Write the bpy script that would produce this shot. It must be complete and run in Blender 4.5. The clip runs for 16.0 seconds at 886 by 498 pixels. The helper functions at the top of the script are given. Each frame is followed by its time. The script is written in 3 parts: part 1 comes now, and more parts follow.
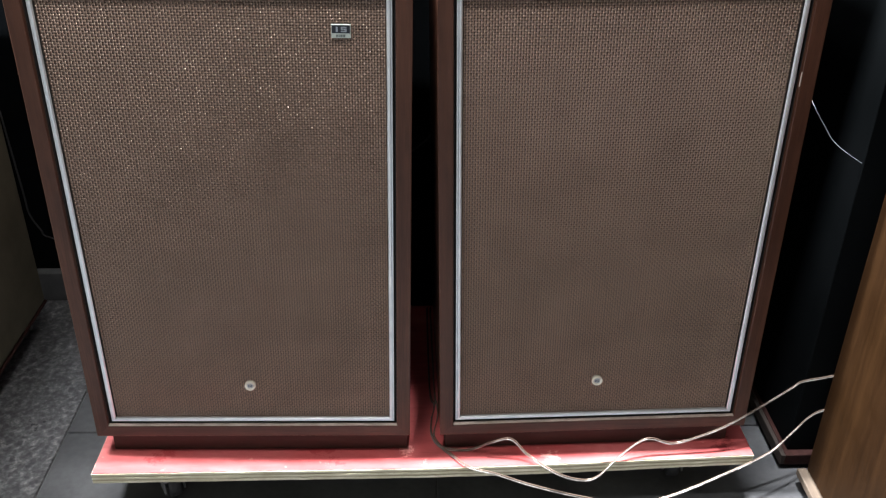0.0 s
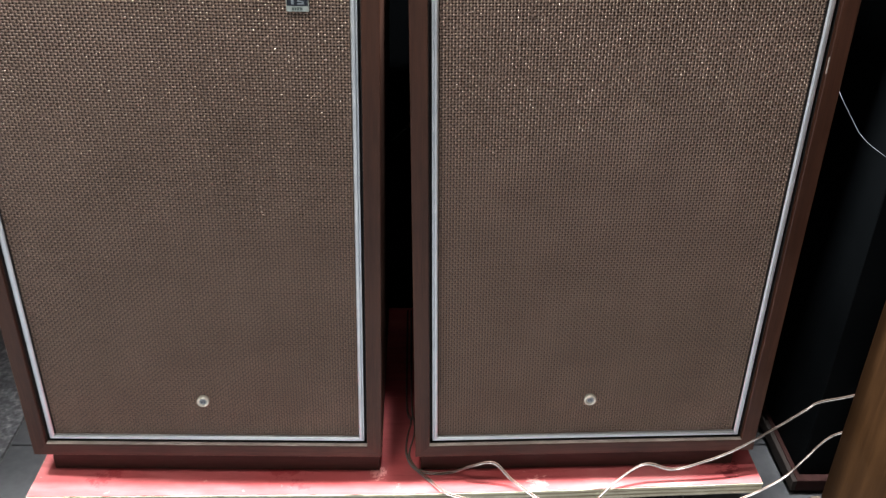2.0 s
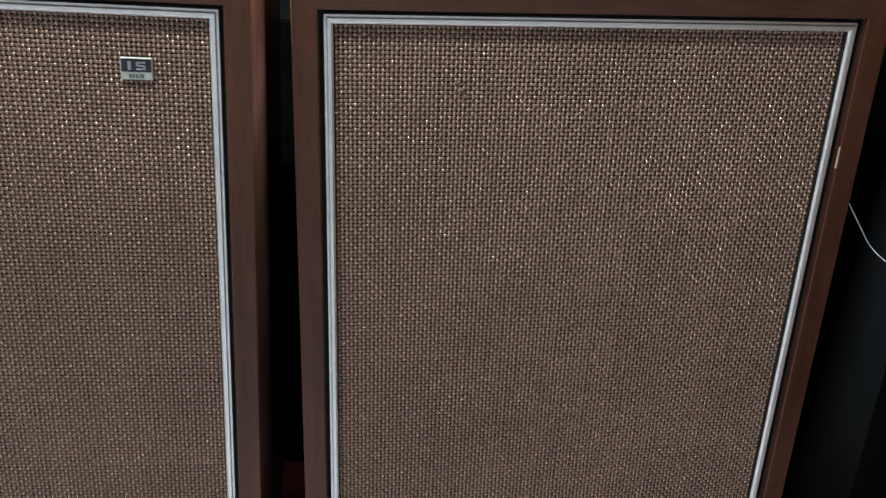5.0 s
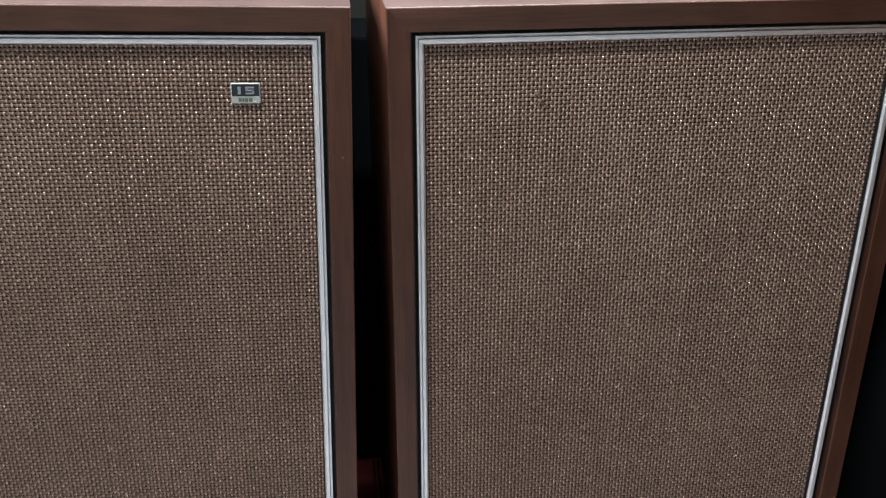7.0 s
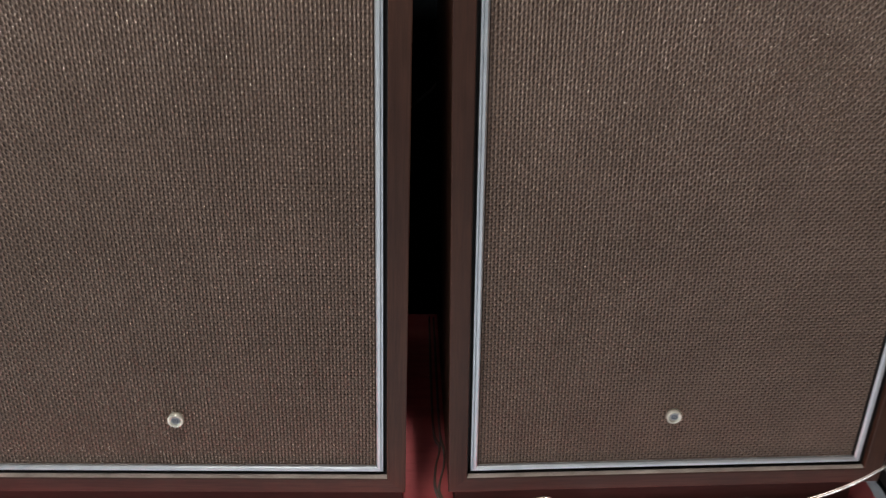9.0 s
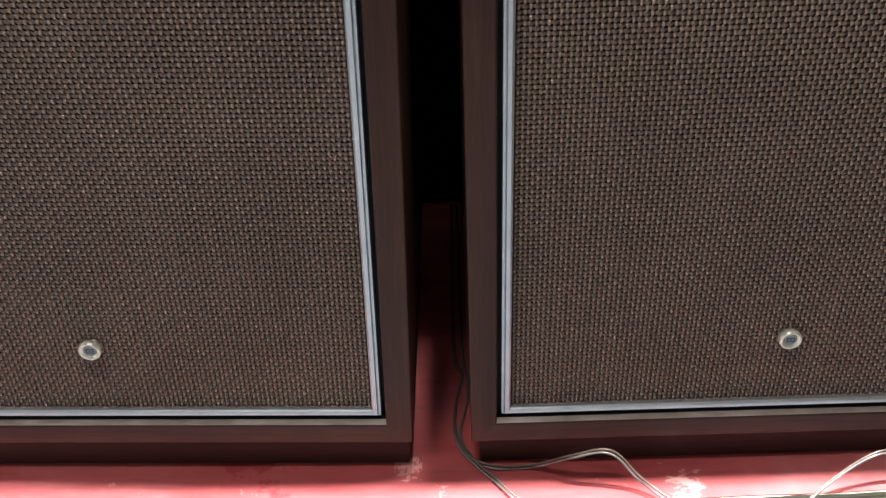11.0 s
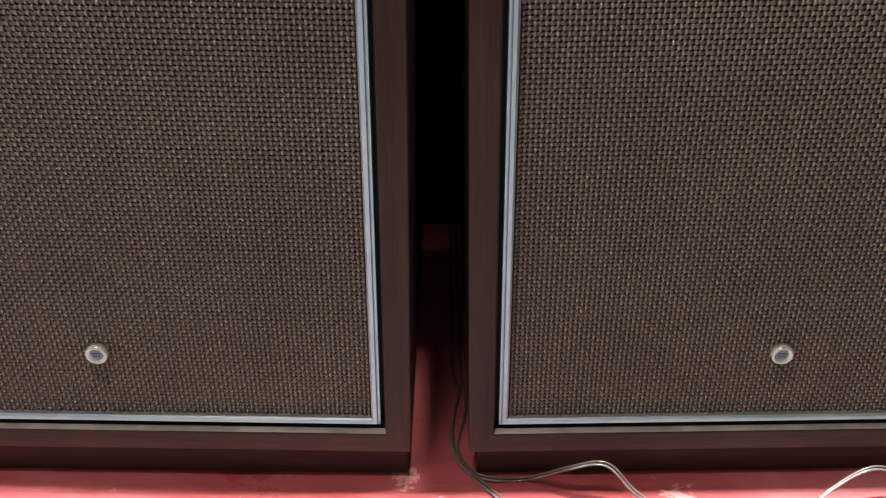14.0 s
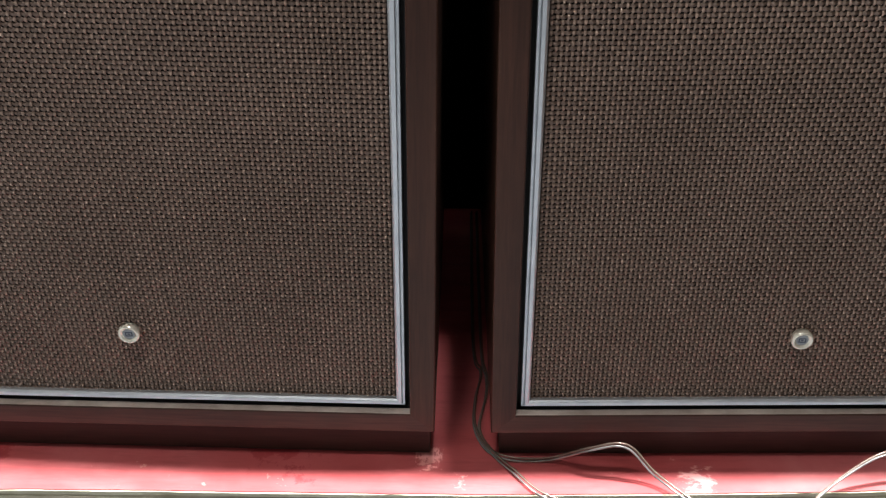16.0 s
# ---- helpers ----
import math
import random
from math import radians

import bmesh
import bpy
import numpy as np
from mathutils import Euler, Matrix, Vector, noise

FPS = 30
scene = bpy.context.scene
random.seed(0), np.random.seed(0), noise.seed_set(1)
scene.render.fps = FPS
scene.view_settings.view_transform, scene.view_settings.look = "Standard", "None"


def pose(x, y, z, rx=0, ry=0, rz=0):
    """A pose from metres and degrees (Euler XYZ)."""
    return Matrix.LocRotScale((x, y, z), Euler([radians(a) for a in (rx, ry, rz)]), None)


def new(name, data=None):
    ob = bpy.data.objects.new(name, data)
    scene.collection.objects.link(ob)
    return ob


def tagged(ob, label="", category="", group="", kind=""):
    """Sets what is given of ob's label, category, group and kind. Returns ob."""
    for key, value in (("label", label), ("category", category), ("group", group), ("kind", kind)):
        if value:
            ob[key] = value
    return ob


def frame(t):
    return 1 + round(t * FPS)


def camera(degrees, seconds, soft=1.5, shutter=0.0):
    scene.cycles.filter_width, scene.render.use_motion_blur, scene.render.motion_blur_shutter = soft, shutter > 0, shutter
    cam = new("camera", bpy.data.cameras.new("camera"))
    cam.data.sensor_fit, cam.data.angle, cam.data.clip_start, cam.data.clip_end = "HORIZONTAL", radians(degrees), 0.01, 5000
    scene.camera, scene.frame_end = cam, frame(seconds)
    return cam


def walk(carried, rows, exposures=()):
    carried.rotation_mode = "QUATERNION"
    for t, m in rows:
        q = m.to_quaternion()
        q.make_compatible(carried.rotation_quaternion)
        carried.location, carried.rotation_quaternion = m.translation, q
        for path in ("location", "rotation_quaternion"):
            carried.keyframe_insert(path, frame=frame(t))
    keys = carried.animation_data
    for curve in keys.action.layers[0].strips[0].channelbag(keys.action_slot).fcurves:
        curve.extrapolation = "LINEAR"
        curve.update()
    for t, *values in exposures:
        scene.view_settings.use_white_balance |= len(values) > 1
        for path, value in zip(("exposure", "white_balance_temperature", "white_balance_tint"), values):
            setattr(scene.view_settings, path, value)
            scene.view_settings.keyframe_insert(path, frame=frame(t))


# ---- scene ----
cam = camera(52.0, 16.0, soft=1.22, shutter=0.5)
walk(cam, [
    (0.0, pose(0.4302, -1.0050, 0.8644, 59.95, -0.65, -1.70)),
    (0.5, pose(0.4283, -1.0067, 0.8641, 60.61, -0.60, -1.69)),
    (1.0, pose(0.4324, -1.0019, 0.8601, 60.69, -0.48, -1.67)),
    (1.5, pose(0.4428, -0.9384, 0.8401, 59.41, -0.62, -1.50)),
    (2.0, pose(0.4651, -0.8771, 0.8183, 58.89, -1.17, -1.29)),
    (2.5, pose(0.4766, -0.8372, 0.8067, 59.62, -1.58, -1.63)),
    (3.0, pose(0.4875, -0.8001, 0.7970, 60.64, -2.25, -2.24)),
    (3.5, pose(0.5175, -0.7221, 0.7552, 62.33, -3.81, -2.47)),
    (3.7, pose(0.5440, -0.6817, 0.7353, 63.11, -4.51, -2.70)),
    (5.8, pose(0.4459, -0.6471, 0.7136, 66.82, -2.04, -7.49)),
    (6.0, pose(0.4390, -0.6502, 0.7191, 66.27, -1.53, -7.03)),
    (6.5, pose(0.4169, -0.6715, 0.7228, 66.29, -0.92, -6.87)),
    (7.0, pose(0.4183, -0.6915, 0.7335, 66.49, -0.81, -6.53)),
    (7.5, pose(0.4178, -0.7143, 0.7356, 65.49, -0.78, -5.53)),
    (8.0, pose(0.4227, -0.7363, 0.7374, 64.42, -0.50, -4.53)),
    (8.5, pose(0.4276, -0.7485, 0.7137, 62.80, -0.56, -3.08)),
    (9.0, pose(0.4287, -0.6969, 0.6319, 61.52, -1.11, -1.57)),
    (9.5, pose(0.4139, -0.5932, 0.5462, 59.51, -1.08, -0.79)),
    (9.7, pose(0.4119, -0.5597, 0.4982, 58.94, -1.15, -1.11)),
    (11.8, pose(0.4762, -0.4695, 0.4805, 53.67, 1.95, 1.00)),
    (12.0, pose(0.4602, -0.4811, 0.4825, 54.52, 1.33, 0.78)),
    (12.5, pose(0.4447, -0.4996, 0.4814, 56.53, 0.11, 0.10)),
    (13.0, pose(0.4508, -0.4973, 0.4767, 57.09, 0.19, 0.70)),
    (13.5, pose(0.4501, -0.4939, 0.4782, 56.71, 0.04, 0.74)),
    (14.0, pose(0.4497, -0.4982, 0.4763, 57.17, -0.05, 0.43)),
    (14.5, pose(0.4419, -0.5025, 0.4792, 57.30, -0.23, -0.18)),
    (15.0, pose(0.4540, -0.4998, 0.4816, 56.70, 0.59, 0.99)),
    (15.5, pose(0.4444, -0.5040, 0.4841, 56.10, 0.50, 1.77)),
    (16.0, pose(0.4407, -0.5076, 0.4823, 56.17, 0.02, 1.33)),
], exposures=[
    (0.0, 0.0),
    (3.5, 0.0),
    (7.0, 0.08),
    (8.0, 0.08),
    (9.0, -0.15),
    (9.7, -0.33),
    (12.0, -0.43),
    (13.0, -0.43),
    (14.5, -0.47),
    (16.0, -0.47),
])

# ---- light ----
world = bpy.data.worlds.new("world")
scene.world = world
world.use_nodes = True
world.node_tree.nodes["Background"].inputs["Color"].default_value = (0.8, 0.9, 1.0, 1)
world.node_tree.nodes["Background"].inputs["Strength"].default_value = 0.02

FLOOR = -0.142
CEIL = 2.08


def tube_lamp(name, x, y, z, length, width, watts, colour):
    data = bpy.data.lights.new(name, "AREA")
    data.shape, data.size, data.size_y = "RECTANGLE", length, width
    data.energy, data.color = watts, colour
    ob = new(name, data)
    ob.matrix_world = pose(x, y, z)
    return ob


# Two overhead tubes; the third is an added, unseen fill for the cloth fronts.
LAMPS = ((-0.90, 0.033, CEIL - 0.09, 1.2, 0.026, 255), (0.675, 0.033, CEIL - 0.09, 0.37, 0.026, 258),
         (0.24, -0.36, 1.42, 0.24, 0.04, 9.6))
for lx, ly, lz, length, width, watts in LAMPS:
    tube_lamp("unseen_tube_light", lx, ly, lz, length, width, watts, (1.0, 0.955, 0.92) if lx == 0.24 else (0.985, 0.985, 1.0))

# ---- materials ----


def material(name, colour, rough=0.6, metal=0.0):
    m = bpy.data.materials.new(name)
    m.use_nodes = True
    b = m.node_tree.nodes["Principled BSDF"]
    b.inputs["Base Color"].default_value = (*colour, 1)
    b.inputs["Roughness"].default_value = rough
    b.inputs["Metallic"].default_value = metal
    return m


def node(m, kind, **inputs):
    n = m.node_tree.nodes.new(kind)
    for key, value in inputs.items():
        n.inputs[key.replace("_", " ")].default_value = value
    return n


def link(m, a, out, b, into):
    m.node_tree.links.new(a.outputs[out], b.inputs[into])


def ramp(m, source, out, stops):
    r = m.node_tree.nodes.new("ShaderNodeValToRGB")
    while len(r.color_ramp.elements) < len(stops):
        r.color_ramp.elements.new(0.5)
    for e, (p, c) in zip(r.color_ramp.elements, stops):
        e.position, e.color = p, (*c, 1)
    link(m, source, out, r, "Fac")
    return r


def coords(m, scale=(1, 1, 1), rotation=(0, 0, 0)):
    c = m.node_tree.nodes.new("ShaderNodeTexCoord")
    p = m.node_tree.nodes.new("ShaderNodeMapping")
    p.inputs["Scale"].default_value = scale
    p.inputs["Rotation"].default_value = rotation
    link(m, c, "Object", p, "Vector")
    return p


def noise_at(m, where, scale, detail=4.0, rough=0.6):
    n = node(m, "ShaderNodeTexNoise", Scale=scale, Detail=detail, Roughness=rough)
    link(m, where, "Vector", n, "Vector")
    return n


def bump(m, source, out, strength, distance):
    b = node(m, "ShaderNodeBump", Strength=strength, Distance=distance)
    link(m, source, out, b, "Height")
    link(m, b, "Normal", m.node_tree.nodes["Principled BSDF"], "Normal")
    return b


def mix(m, fac, fac_out, a, a_out, b, b_out, mode="MIX"):
    x = m.node_tree.nodes.new("ShaderNodeMixRGB")
    x.blend_type = mode
    if fac is None:
        x.inputs["Fac"].default_value = fac_out
    else:
        link(m, fac, fac_out, x, "Fac")
    for src, out, into in ((a, a_out, "Color1"), (b, b_out, "Color2")):
        if src is None:
            x.inputs[into].default_value = (*out, 1)
        else:
            link(m, src, out, x, into)
    return x


def base(m, src, out="Color"):
    link(m, src, out, m.node_tree.nodes["Principled BSDF"], "Base Color")


def wood(name, dark, light, rough, axis="z", coarse=1.0):
    """Veneer with grain along one axis, blotches and fine pores."""
    m = material(name, light, rough)
    long_way = {"x": (3, 60, 60), "y": (60, 3, 60), "z": (60, 60, 3)}[axis]
    fine_way = {"x": (25, 600, 600), "y": (600, 25, 600), "z": (600, 600, 25)}[axis]
    g = noise_at(m, coords(m, tuple(v * coarse for v in long_way)), 1.0, 5)
    f = noise_at(m, coords(m, fine_way), 1.0, 3)
    s = noise_at(m, coords(m), 9.0, 4)
    pores = ramp(m, f, "Fac", [(0.42, (1, 1, 1)), (0.62, (0.62, 0.6, 0.58))])
    c2 = mix(m, None, 0.55, ramp(m, g, "Fac", [(0.3, dark), (0.7, light)]), "Color", pores, "Color", "MULTIPLY")
    blot = ramp(m, s, "Fac", [(0.35, (0.8, 0.8, 0.8)), (0.7, (1.12, 1.1, 1.08))])
    c3 = mix(m, None, 1.0, c2, "Color", blot, "Color", "MULTIPLY")
    base(m, c3)
    r = ramp(m, s, "Fac", [(0.3, (rough - 0.08,) * 3), (0.75, (min(1, rough + 0.14),) * 3)])
    link(m, r, "Color", m.node_tree.nodes["Principled BSDF"], "Roughness")
    bump(m, f, "Fac", 0.12, 0.0006)
    return m


def painted(name, dark, light, rough, scale=5.0):
    m = material(name, light, rough)
    a = noise_at(m, coords(m), scale, 6)
    b = noise_at(m, coords(m), scale * 30, 3)
    c = ramp(m, a, "Fac", [(0.3, dark), (0.7, light)])
    base(m, c)
    bump(m, b, "Fac", 0.15, 0.0008)
    m.node_tree.nodes["Principled BSDF"].inputs["Specular IOR Level"].default_value = 0.22
    return m


WALNUT = wood("walnut_veneer", (0.043, 0.0175, 0.0108), (0.092, 0.0385, 0.0238), 0.36)
WALNUT_X = wood("walnut_veneer_level", (0.046, 0.0215, 0.0148), (0.088, 0.0425, 0.0295), 0.34, "x")
PLINTH = wood("dark_plinth", (0.030, 0.0155, 0.0115), (0.048, 0.0255, 0.0195), 0.5, "x")
# Tops only: their grey sheen put into the colour, darkened against the lamps.
WALNUT_TOP = wood("glare_toned_walnut", (0.021, 0.0145, 0.0135), (0.036, 0.0255, 0.0240), 0.4, "x")
# Softwood of the plank edge, with the shade it lies in coloured in.
SHADED_WOOD = wood("shaded_softwood", (0.026, 0.022, 0.020), (0.045, 0.038, 0.035), 0.8, "y")
OAK = wood("oak_veneer", (0.0145, 0.0066, 0.0025), (0.035, 0.0170, 0.0066), 0.5, "z", 0.7)
PALE_WOOD = wood("pale_softwood", (0.085, 0.064, 0.047), (0.14, 0.108, 0.08), 0.75, "y")
RED_WOOD = wood("red_stained_wood", (0.019, 0.0078, 0.007), (0.035, 0.0155, 0.014), 0.7, "y")

for _m in (OAK, RED_WOOD, SHADED_WOOD, WALNUT_TOP):
    _m.node_tree.nodes["Principled BSDF"].inputs["Specular IOR Level"].default_value = 0.08
for _m in (WALNUT, WALNUT_X, PLINTH):
    _m.node_tree.nodes["Principled BSDF"].inputs["Specular IOR Level"].default_value = 0.28
# Pale wood for the bottom inner edge and the small chip.
PALE_EDGE = painted("pale_edge_wood", (0.26, 0.215, 0.185), (0.50, 0.43, 0.38), 0.5, 30)
BLACK = material("black_inside", (0.008, 0.008, 0.008), 0.7)



def cloth_thread(name, dark, light, rough):
    m = material(name, light, rough)
    g = noise_at(m, coords(m, (1, 1, 1)), 11.0, 4)
    f = noise_at(m, coords(m, (500, 500, 500)), 1.0, 3)
    t = noise_at(m, coords(m, (140, 1, 6)), 1.0, 2)
    c = ramp(m, g, "Fac", [(0.3, dark), (0.72, light)])
    k = ramp(m, f, "Fac", [(0.3, (0.72, 0.72, 0.72)), (0.7, (1.22, 1.2, 1.18))])
    c = mix(m, None, 1.0, c, "Color", k, "Color", "MULTIPLY")
    k = ramp(m, t, "Fac", [(0.3, (0.97, 0.97, 0.97)), (0.7, (1.03, 1.03, 1.03))])
    base(m, mix(m, None, 1.0, c, "Color", k, "Color", "MULTIPLY"))
    m.node_tree.nodes["Principled BSDF"].inputs["Specular IOR Level"].default_value = 0.9
    m.node_tree.nodes["Principled BSDF"].inputs["Specular Tint"].default_value = (1.0, 0.87, 0.77, 1)
    return m


WARP = cloth_thread("warp_thread", (0.27, 0.195, 0.155), (0.36, 0.262, 0.212), 0.16)
WARP.node_tree.nodes["Principled BSDF"].inputs["IOR"].default_value = 1.62
WEFT = cloth_thread("weft_thread", (0.124, 0.085, 0.068), (0.170, 0.120, 0.098), 0.36)

ALU = material("satin_aluminium", (0.93, 0.96, 0.96), 0.4, 0.8)
_f = noise_at(ALU, coords(ALU, (300, 300, 30)), 1.0, 3)
_r = ramp(ALU, _f, "Fac", [(0.3, (0.30,) * 3), (0.7, (0.46,) * 3)])
link(ALU, _r, "Color", ALU.node_tree.nodes["Principled BSDF"], "Roughness")
_s = noise_at(ALU, coords(ALU), 35.0, 4)
base(ALU, ramp(ALU, _s, "Fac", [(0.3, (0.60, 0.66, 0.71)), (0.6, (0.73, 0.78, 0.81))]))

BRASS = material("pale_brass", (0.93, 0.91, 0.78), 0.25, 0.55)
STUD_FACE = material("grey_enamel", (0.30, 0.32, 0.33), 0.3, 0.3)
NAVY = material("navy_enamel", (0.02, 0.03, 0.07), 0.35)
BADGE_BLACK = material("badge_black", (0.010, 0.016, 0.026), 0.3)
BADGE_SILVER = material("badge_silver", (0.50, 0.56, 0.53), 0.35, 0.7)
BADGE_LETTER = material("badge_letter", (0.30, 0.34, 0.38), 0.4, 0.6)
BADGE_GREY = material("badge_print", (0.10, 0.13, 0.12), 0.5)

RED = material("red_paint", (0.55, 0.04, 0.05), 0.5)
_w = coords(RED)
_a = noise_at(RED, _w, 7.0, 6)
_b = noise_at(RED, coords(RED, (4, 30, 4)), 1.0, 6, 0.7)
_d = noise_at(RED, _w, 60.0, 5, 0.7)
_c = ramp(RED, _a, "Fac", [(0.3, (0.38, 0.056, 0.058)), (0.55, (0.45, 0.093, 0.095)), (0.75, (0.52, 0.152, 0.148))])
_e = ramp(RED, _b, "Fac", [(0.36, (0.62, 0.5, 0.5)), (0.52, (1, 1, 1))])
_c = mix(RED, None, 0.8, _c, "Color", _e, "Color", "MULTIPLY")
_h = ramp(RED, _d, "Fac", [(0.66, (0, 0, 0)), (0.74, (1, 1, 1))])
_c = mix(RED, _h, "Color", _c, "Color", None, (0.62, 0.30, 0.26))


def near(m, place, radius):
    """1 at the place, falling to 0 at the radius."""
    g = m.node_tree.nodes.new("ShaderNodeVectorMath")
    g.operation = "DISTANCE"
    link(m, coords(m), "Vector", g, 0)
    g.inputs[1].default_value = place
    r = m.node_tree.nodes.new("ShaderNodeMapRange")
    r.inputs["From Min"].default_value, r.inputs["From Max"].default_value = 0.0, radius
    r.inputs["To Min"].default_value, r.inputs["To Max"].default_value = 1.0, 0.0
    link(m, g, "Value", r, "Value")
    return r


def blotch(m, colour_in, place, radius, scale, cut, paint, stretch=(1, 1, 1)):
    n = noise_at(m, coords(m, stretch), scale, 6, 0.72)
    t = m.node_tree.nodes.new("ShaderNodeMath")
    t.operation = "MULTIPLY"
    link(m, near(m, place, radius), "Result", t, 0)
    link(m, n, "Fac", t, 1)
    k = ramp(m, t, "Value", [(cut, (0, 0, 0)), (cut + 0.05, (1, 1, 1))])
    return mix(m, k, "Color", colour_in, "Color", None, paint)


_c = blotch(RED, _c, (0.418, -0.008, -0.058), 0.050, 150.0, 0.47, (0.76, 0.30, 0.27), (0.5, 1, 1))
_c = blotch(RED, _c, (0.440, -0.020, -0.058), 0.060, 80.0, 0.50, (0.72, 0.24, 0.22))
# Dark stains at the right end, with the cable's shadow painted in.
_c = blotch(RED, _c, (0.885, 0.000, -0.055), 0.070, 75.0, 0.40, (0.20, 0.02, 0.025), (0.6, 1, 1))
_c = blotch(RED, _c, (0.626, -0.019, -0.058), 0.050, 70.0, 0.36, (0.68, 0.30, 0.28), (0.6, 1, 1))
_c = blotch(RED, _c, (0.060, -0.005, -0.056), 0.090, 45.0, 0.40, (0.34, 0.04, 0.045))
_c = blotch(RED, _c, (0.300, 0.000, -0.058), 0.120, 55.0, 0.42, (0.32, 0.035, 0.04))
_c = blotch(RED, _c, (0.417, 0.003, -0.0594), 0.036, 170.0, 0.36, (0.74, 0.30, 0.28), (1, 0.5, 1))
base(RED, _c)
_r = ramp(RED, _a, "Fac", [(0.3, (0.38,) * 3), (0.7, (0.6,) * 3)])
link(RED, _r, "Color", RED.node_tree.nodes["Principled BSDF"], "Roughness")
bump(RED, _b, "Fac", 0.15, 0.001)


def ply(name, dark, light):
    m = material(name, light, 0.8)
    g = noise_at(m, coords(m, (14, 14, 400)), 1.0, 5, 0.7)
    s = noise_at(m, coords(m), 40.0, 4)
    c = ramp(m, g, "Fac", [(0.32, dark), (0.62, light)])
    k = ramp(m, s, "Fac", [(0.3, (0.78, 0.76, 0.7)), (0.65, (1.05, 1.05, 1.05))])
    base(m, mix(m, None, 1.0, c, "Color", k, "Color", "MULTIPLY"))
    bump(m, g, "Fac", 0.4, 0.001)
    return m


PLY_LIGHT = ply("ply_light", (0.46, 0.43, 0.30), (0.70, 0.68, 0.55))
PLY_DARK = ply("ply_dark", (0.26, 0.23, 0.15), (0.46, 0.43, 0.32))

TERRAZZO = material("terrazzo", (0.1, 0.1, 0.1), 0.25)
_w = coords(TERRAZZO)
_v = node(TERRAZZO, "ShaderNodeTexVoronoi", Scale=130.0)
link(TERRAZZO, _w, "Vector", _v, "Vector")
_n = noise_at(TERRAZZO, _w, 85.0, 5, 0.7)
_big = noise_at(TERRAZZO, _w, 5.0, 4)
_c = ramp(TERRAZZO, _n, "Fac", [(0.40, (0.060, 0.062, 0.067)), (0.53, (0.115, 0.117, 0.123)), (0.62, (0.20, 0.20, 0.20)), (0.72, (0.38, 0.375, 0.365))])
_x = ramp(TERRAZZO, _v, "Color", [(0.25, (0.55, 0.55, 0.56)), (0.8, (1.2, 1.2, 1.2))])
_c = mix(TERRAZZO, None, 0.8, _c, "Color", _x, "Color", "MULTIPLY")
base(TERRAZZO, _c)
_r = ramp(TERRAZZO, _big, "Fac", [(0.3, (0.22,) * 3), (0.7, (0.42,) * 3)])
link(TERRAZZO, _r, "Color", TERRAZZO.node_tree.nodes["Principled BSDF"], "Roughness")

SLATE = material("dark_floor_tile", (0.05, 0.05, 0.055), 0.35)
_a = noise_at(SLATE, coords(SLATE), 6.0, 6)
_b = noise_at(SLATE, coords(SLATE), 90.0, 4)
_c = ramp(SLATE, _a, "Fac", [(0.3, (0.040, 0.042, 0.046)), (0.7, (0.085, 0.088, 0.094))])
_k = ramp(SLATE, _b, "Fac", [(0.3, (0.85,) * 3), (0.7, (1.15,) * 3)])
base(SLATE, mix(SLATE, None, 1.0, _c, "Color", _k, "Color", "MULTIPLY"))
_r = ramp(SLATE, _a, "Fac", [(0.3, (0.30,) * 3), (0.7, (0.48,) * 3)])
link(SLATE, _r, "Color", SLATE.node_tree.nodes["Principled BSDF"], "Roughness")

GROUT = material("grout", (0.10, 0.10, 0.10), 0.9)


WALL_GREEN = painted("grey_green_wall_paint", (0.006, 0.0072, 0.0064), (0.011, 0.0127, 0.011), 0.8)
WALL_PLAIN = painted("plain_wall_paint", (0.30, 0.30, 0.29), (0.36, 0.36, 0.35), 0.8)
SKIRT = painted("grey_skirting", (0.05, 0.053, 0.056), (0.085, 0.088, 0.09), 0.7, 20)
# Lack of light put into the colour: both blacks sit below real paint.
UNLIT_BLACK = painted("unlit_black", (0.0018, 0.0022, 0.0025), (0.0032, 0.0038, 0.0043), 0.95, 9)
UNLIT_BLACK.node_tree.nodes["Principled BSDF"].inputs["Specular IOR Level"].default_value = 0.0
BLACK_PANEL = painted("black_panel", (0.0018, 0.0024, 0.0028), (0.0034, 0.0042, 0.0048), 0.6, 9)
BLACK_PANEL.node_tree.nodes["Principled BSDF"].inputs["Specular IOR Level"].default_value = 0.04
OLIVE = painted("olive_vinyl", (0.056, 0.050, 0.034), (0.100, 0.089, 0.062), 0.75, 7)
RUBBER = material("black_rubber", (0.015, 0.015, 0.016), 0.6)
STEEL = material("zinc_steel", (0.55, 0.56, 0.57), 0.38, 1.0)
DULL_STEEL = painted("dull_steel", (0.09, 0.092, 0.095), (0.17, 0.172, 0.175), 0.45, 60)
# Colour of the faint reflection on the black cabinet's front.
GLEAM_GREY = painted("gleam_grey", (0.022, 0.023, 0.023), (0.035, 0.036, 0.036), 0.5, 12)

CABLE = material("clear_cable", (0.52, 0.47, 0.42), 0.25, 0.35)
_f = noise_at(CABLE, coords(CABLE), 45.0, 3)
base(CABLE, ramp(CABLE, _f, "Fac", [(0.35, (0.11, 0.097, 0.09)), (0.65, (0.27, 0.26, 0.25))]))
CABLE_DARK = material("clear_cable_copper", (0.17, 0.125, 0.10), 0.25, 0.35)
WHITE_WIRE = material("thin_pale_wire", (0.21, 0.22, 0.26), 0.4)
LAMP_BODY = material("white_lamp_body", (0.75, 0.75, 0.73), 0.5)

